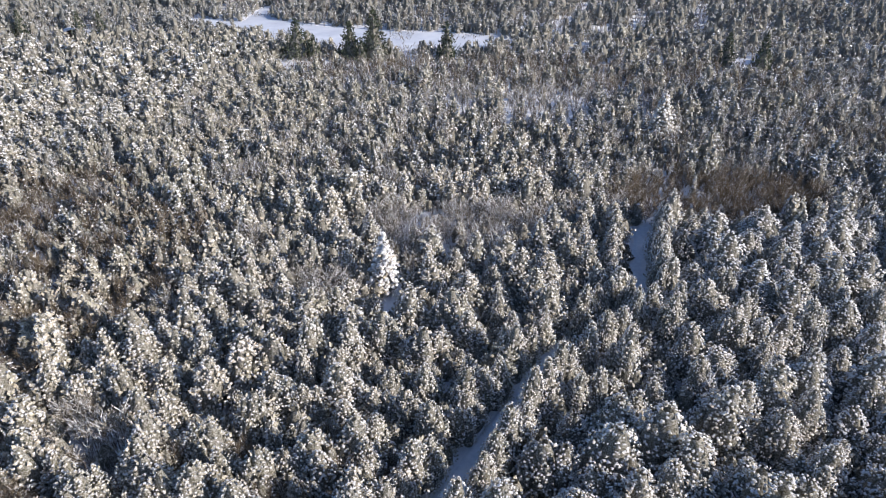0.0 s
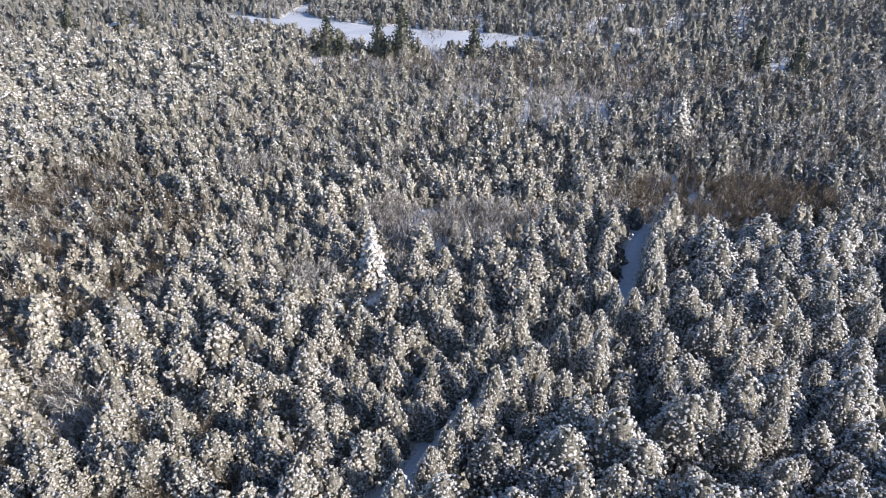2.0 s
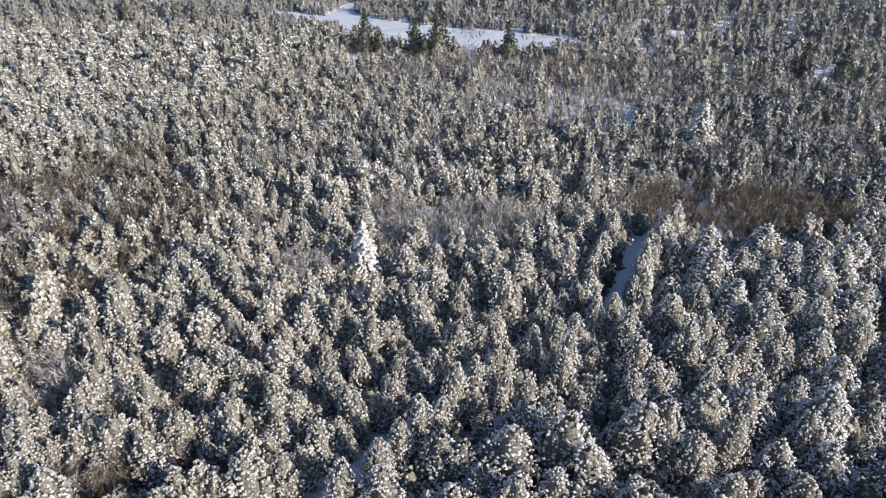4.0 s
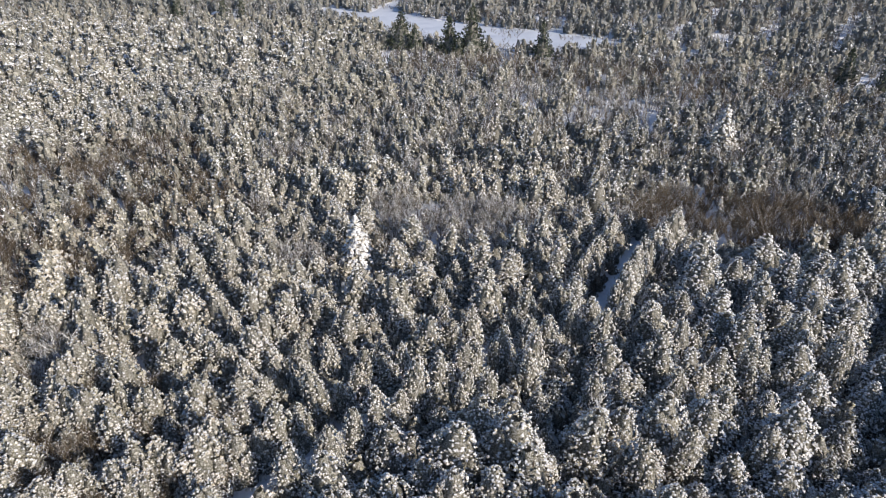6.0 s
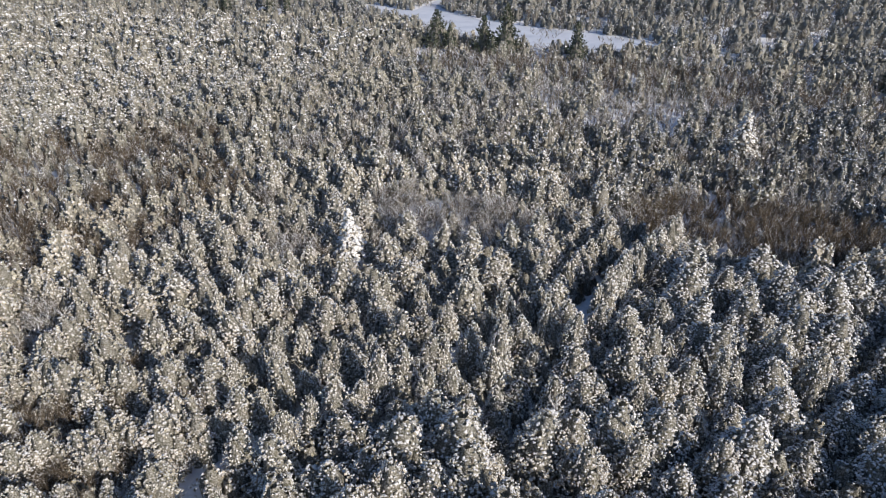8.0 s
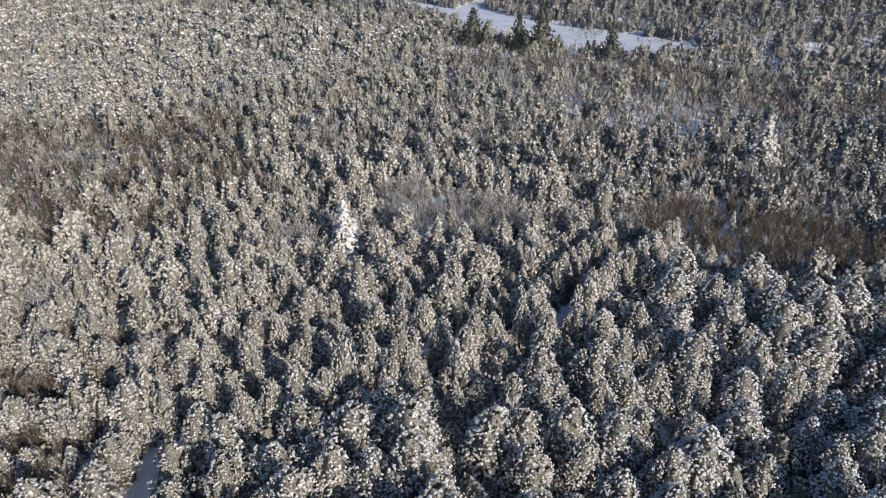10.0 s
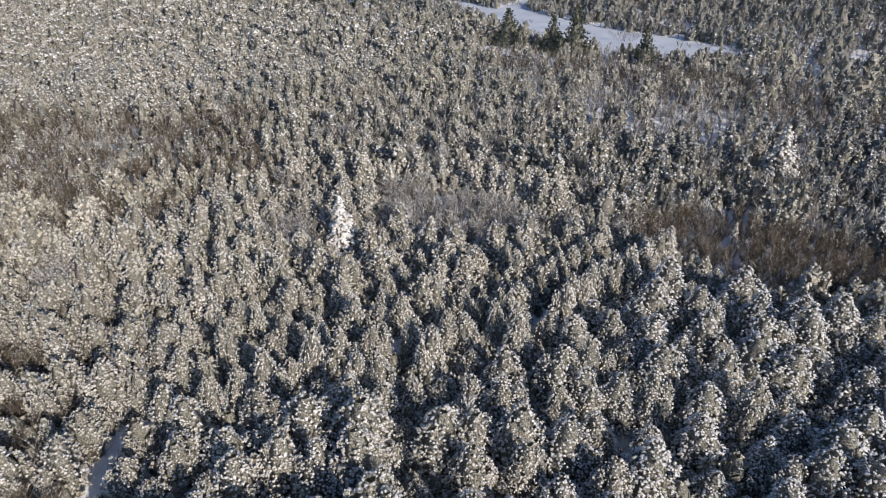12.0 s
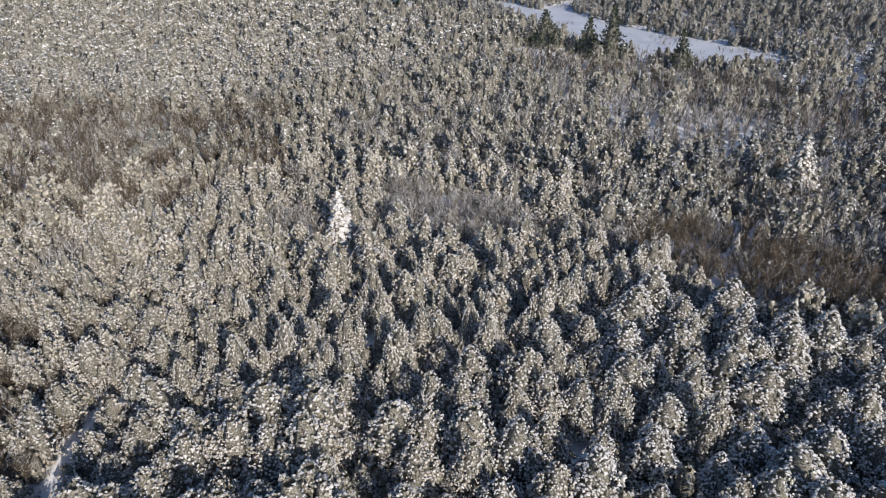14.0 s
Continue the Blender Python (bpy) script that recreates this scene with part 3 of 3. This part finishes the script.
def near_form(rng, kind, v):
    """Shape of one plant of the near wood: geometry, height, radius, crown material, trunk radius."""
    full = v < 7
    if kind in ("stand", "plastered"):
        heavy = (1.18 if kind == "stand" else 1.45) * rng.uniform(0.9, 1.1)
        g = crown_of(rng, 7.6, 2.5, int(rng.integers(4, 7)), rng.uniform(0.95, 1.45), 1080 if full else 640, 0.215 if full else 0.28, 1, rng.uniform(0.95, 1.15), heavy, 3)
        return g, 7.6, 2.5, FOLIAGE if kind == "stand" else FROSTED_LEAF, 0.14
    if kind == "cedar":
        g = crown_of(rng, 6.2, 1.95, int(rng.integers(2, 6)), rng.uniform(0.6, 1.3), 660 if full else 400, 0.22 if full else 0.28, 1, rng.uniform(0.78, 1.05), rng.uniform(0.92, 1.1), 3)
        return g, 6.2, 1.95, FOLIAGE, 0.10
    if kind == "bare":
        return bare_shrub(rng, 4.6, 1.6, 7, 220, 0.021, 0.45), 4.6, 1.6, TWIGS, 0.05
    if kind == "brown":
        return bare_shrub(rng, 4.0, 1.9, 9, 640, 0.015, 0.08, 4, 0.06), 4.2, 1.5, RED_TWIGS, 0.04
    return bare_shrub(rng, 1.9, 0.9, 6, 50, 0.024, 0.4), 1.9, 0.9, TWIGS, 0.03


def plant_singles():
    """The plants that stand nearest to the trail, each a thing of its own. Returns which plants they are."""
    rng = np.random.default_rng(3)
    rnd = random.Random(4)
    chosen = set()
    for kind, count in (("stand", 170), ("plastered", 130), ("cedar", 270), ("bare", 120), ("brown", 90), ("scrub", 40)):
        name, label, cat, group = LABELS[kind]
        plants = sorted((p for p in PLANTS if p[2] == kind and not (kind == "cedar" and p[6] < 0.5)), key=lambda p: math.hypot(p[0] - 10, p[1] - 48))[:count]
        chosen |= {id(p) for p in plants}
        leafy = kind in ("stand", "plastered", "cedar")
        roots = [None] * (14 if leafy else 4)
        sizes = [None] * len(roots)
        for i, p in enumerate(plants):
            v = i % 7 + (7 if p[-1] > 68 and p[0] < 34 else 0) if leafy else i % 4
            if roots[v] is None:
                geo, h0, r0, mat, trunk = near_form(rng, kind, v)
                roots[v], sizes[v] = tree_thing(name, geo, h0, mat, trunk, label, "", cat, group), (h0, r0)
                made = roots[v]
            else:
                made = copy_thing(roots[v], Matrix.Identity(4))
            h0, r0 = sizes[v]
            tall, wide = p[4] / h0, p[5] / r0
            if (p[0], p[1]) not in MARKED:
                tall = rnd.choice((0.55, 0.72, 0.85, 0.95, 1.02, 1.10)) * rnd.uniform(0.94, 1.06)
                wide = tall * rnd.uniform(1.02, 1.30)
            made.matrix_basis = Matrix.LocRotScale((p[0], p[1], 0), Euler((0, 0, rnd.uniform(0, 6.28))), (wide, wide, tall))
    return chosen


def plant_woods(chosen):
    """The wood behind and between, too many to count, in five belts by distance."""
    rng = np.random.default_rng(8)
    rnd = random.Random(9)
    belts = ((0, 82, 300, 0.31, 1, 3, True), (82, 108, 165, 0.39, 1, 3, True), (108, 145, 140, 0.42, 1, 0, True), (145, 195, 130, 0.46, 1, 0, False), (195, 999, 34, 0.70, 1, 0, False))
    for n, (d0, d1, count, size, k, sides, quad) in enumerate(belts):
        bank, geos = {}, []
        for p in PLANTS:
            x, y, kind, gap, h, r, snow, far = p
            if id(p) in chosen or not d0 <= far < d1:
                continue
            v = rnd.randrange(5)
            if n > 0 and kind in ("cedar", "dark"):
                snow += rnd.gauss(0.0, 0.16)
            snow = min(0.99, max(0.05, snow))
            key = (kind, int(snow * 5), v, h > 6, gap > 3)
            if key not in bank:
                if kind in ("stand", "plastered", "cedar", "sapling", "dark", "drab", "white", "bank"):
                    leaf = 2 if kind in ("drab", "bank") else 6 if kind == "dark" or n > 1 and v == 1 else 7 if n > 1 or kind in ("plastered", "white") else 0
                    lobes = (5 if n < 2 else 3) if kind in ("stand", "plastered") else 1 if kind == "sapling" or n > 2 else (3 if n < 1 else 2 if v < 3 else 1)
                    heavy = 1.25 if kind in ("plastered", "white") else 0.95 if n < 3 else 0.80
                    bank[key] = crown_of(rng, h, r * rng.uniform(0.9, 1.15), lobes, 1.1 if kind in ("stand", "plastered", "sapling") else rng.uniform(0.3, 1.0), int(count * h * r / (9 if kind != "sapling" else 20)), size, k, snow, heavy, sides, quad, leaf, 4 if n < 2 else 3, 6 if n < 2 else 4)
                else:
                    w = 0.020 + 0.008 * n
                    bank[key] = bare_shrub(rng, h, r, 6 - n, int((150, 120, 90, 58, 30)[n] * (3.4 if kind == "brown" and n < 3 else 2.0 if kind == "brown" and n == 3 else 1)), w * (0.75 if kind == "brown" else 1), snow * 0.7, 4 if kind == "brown" else 2, 0.06 if kind == "brown" else 0.25)
            v0, f0, s0 = bank[key]
            a, sc = rnd.uniform(0, 6.28), rnd.uniform(0.60, 1.25)
            c, q = math.cos(a) * sc, math.sin(a) * sc
            geos.append((v0 @ np.array([[c, q, 0], [-q, c, 0], [0, 0, sc * rnd.uniform(0.9, 1.12)]]) + np.array([x, y, -0.05]), f0, s0))
        whole = fused(geos)
        name = ("near_wood", "next_wood", "middle_wood", "back_wood", "far_wood")[n]
        tagged(new(name, mesh_of(name, whole, SLOTS)), "dense mixed wood of snowy cedars and frosted bare brush", "forest", kind="stuff")
        print(name, len(geos), len(whole[1]))


def whorled(rng, h, r, step, arms, droop, size, snow, heavy, taper=0.85):
    """A pine or spruce: whorls of branches up a trunk, each a row of needle tufts, snow lying along them."""
    ps, outs = [], []
    z = 0.10 * h
    while z < h - 0.15:
        reach = r * max(0.05, (1 - z / h) ** taper)
        m = max(3, int(arms * (0.5 + 0.5 * reach / r)))
        for a in rng.uniform(0, 6.28) + np.arange(m) * 6.28 / m + rng.normal(0, 0.25, m):
            length = reach * rng.uniform(0.62, 1.12)
            k = max(2, int(length / (size * 0.75)))
            f = (np.arange(k) + rng.uniform(0.4, 1.0, k)) / k
            side = rng.normal(0, 0.16, k) * length * f
            ps.append(np.stack([math.cos(a) * length * f - math.sin(a) * side, math.sin(a) * length * f + math.cos(a) * side, z + rng.normal(0, 0.10, k) - droop * length * f * f], axis=1))
            outs.append(np.stack([np.full(k, math.cos(a)), np.full(k, math.sin(a)), np.full(k, 0.55)], axis=1))
        z += step * rng.uniform(0.75, 1.25)
    ps.append(np.array([[0, 0, h - 0.1], [0, 0, h - 0.3]]))
    outs.append(np.array([[0, 0.1, 1], [0.1, 0, 1]]))
    p, out = np.concatenate(ps), unit(np.concatenate(outs))
    sz = size * rng.uniform(0.75, 1.25, len(p))
    leaf = fans(rng, p, out, sz, 2, True)
    has = rng.uniform(0, 1, len(p)) < snow
    white = clumps(rng, p[has] + np.array([0, 0, 0.10]), unit(out[has] * 0.5 + np.array([0, 0, 0.7]) + rng.normal(0, 0.15, (has.sum(), 3))), sz[has] * heavy * rng.uniform(0.35, 0.6, has.sum()), 4)
    # Solid core in slot 5, painted dark as the shade between whorls.
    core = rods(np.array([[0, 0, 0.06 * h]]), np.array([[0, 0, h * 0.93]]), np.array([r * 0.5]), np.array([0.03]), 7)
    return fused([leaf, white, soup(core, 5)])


def pine(x, y, h, r, label, slot, snow, group):
    rng = np.random.default_rng(int(abs(x * 10)) + 7)
    if slot is NEEDLES:
        geo = whorled(rng, h, r, 0.50, 9, 0.14, 0.60, snow * 0.6, 0.5, 0.72)
    else:
        geo = whorled(rng, h, r, 0.40 if r < 3.3 else 0.55, 12 if r > 1 else 6, 0.36, 0.44 if r < 3.3 else 0.58, snow, 0.85 if r < 1 else 1.45 if r < 3.3 else 1.1, 0.70)
    root = tree_thing("pine" if slot is NEEDLES else "spruce", geo, h, slot, 0.18, label, "", "pine tree" if slot is NEEDLES else "spruce tree", group)
    root.location = (x, y, 0)


for x, y, h, r in PINES:
    pine(x, y, h, r, "tall dark green pine with little snow at the pond's edge" if y > 200 else "tall dark pine rising over the bare wood", NEEDLES, 0.16, "tall pines")
for x, y, h, r in SPRUCES:
    pine(x, y, h, r, "small spruce wholly loaded with bright white snow" if y < 100 else "thin snow-coated young spruce" if r < 1 else "spruce with drooping snow-laden branches", FOLIAGE, 0.85 if r > 3 else 1.0, "snow-laden spruces")
plant_woods(plant_singles())


def frosted_tree(x, y, h):
    rng = np.random.default_rng(int(abs(x * 13)) + 1)
    geo = bare_shrub(rng, h, 1.9, 5, 90, 0.036, 0.95)
    root = tree_thing("frosted_tree", geo, h, TWIGS, 0.08, "leafless tree with every branch coated in white frost", "", "bare tree", "frosted leafless trees")
    root.location = (x, y, 0)


for x, y, h in FROSTED:
    frosted_tree(x, y, h)


def box_tris(x0, x1, y0, y1, z0, z1):
    v = np.array([[x, y, z] for z in (z0, z1) for y in (y0, y1) for x in (x0, x1)], float)
    quads = ((0, 2, 3, 1), (4, 5, 7, 6), (0, 1, 5, 4), (2, 6, 7, 3), (0, 4, 6, 2), (1, 3, 7, 5))
    return np.array([[v[a], v[b], v[c]] for q in quads for a, b, c in ((q[0], q[1], q[2]), (q[0], q[2], q[3]))])


def arch_tris(half, rise, y0, y1, base, thick, n=10):
    """A bowed roof slab along y."""
    a = np.linspace(-1, 1, n + 1)
    x, z = a * half, base + rise * (1 - a * a)
    out = []
    for i in range(n):
        for (p, q, dz0, dz1) in ((y0, y1, thick, thick), (y0, y1, 0, 0)):
            c = [(x[i], p, z[i] + dz0), (x[i + 1], p, z[i + 1] + dz0), (x[i + 1], q, z[i + 1] + dz1), (x[i], q, z[i] + dz1)]
            out += [(c[0], c[1], c[2]), (c[0], c[2], c[3])]
        for p in (y0, y1):
            c = [(x[i], p, z[i]), (x[i + 1], p, z[i + 1]), (x[i + 1], p, z[i + 1] + thick), (x[i], p, z[i] + thick)]
            out += [(c[0], c[1], c[2]), (c[0], c[2], c[3])]
    return np.array(out)


def shed(x, y, turn):
    root = tagged(new("shed"), "low dark wooden shed with a bowed snow-covered roof among pines", "shed")
    for name, dims in (("side_wall", (-2.6, -2.48, -1.8, 1.8, 0, 2.3)), ("side_wall", (2.48, 2.6, -1.8, 1.8, 0, 2.3)), ("front_wall", (-2.48, 2.48, -1.8, -1.68, 0, 2.3)), ("back_wall", (-2.48, 2.48, 1.68, 1.8, 0, 2.3))):
        part(name, box_tris(*dims), BARK, root)
    roof = part("roof", arch_tris(3.0, 0.8, -2.2, 2.2, 2.3, 0.12), BARK, root)
    part("roof_snow", arch_tris(2.95, 0.85, -2.15, 2.15, 2.424, 0.35), SNOW, roof, "thick white snow")
    root.matrix_basis = Matrix.LocRotScale((x, y, 0), Euler((0, 0, turn)), None)


shed(-127.3, 242.0, radians(28))
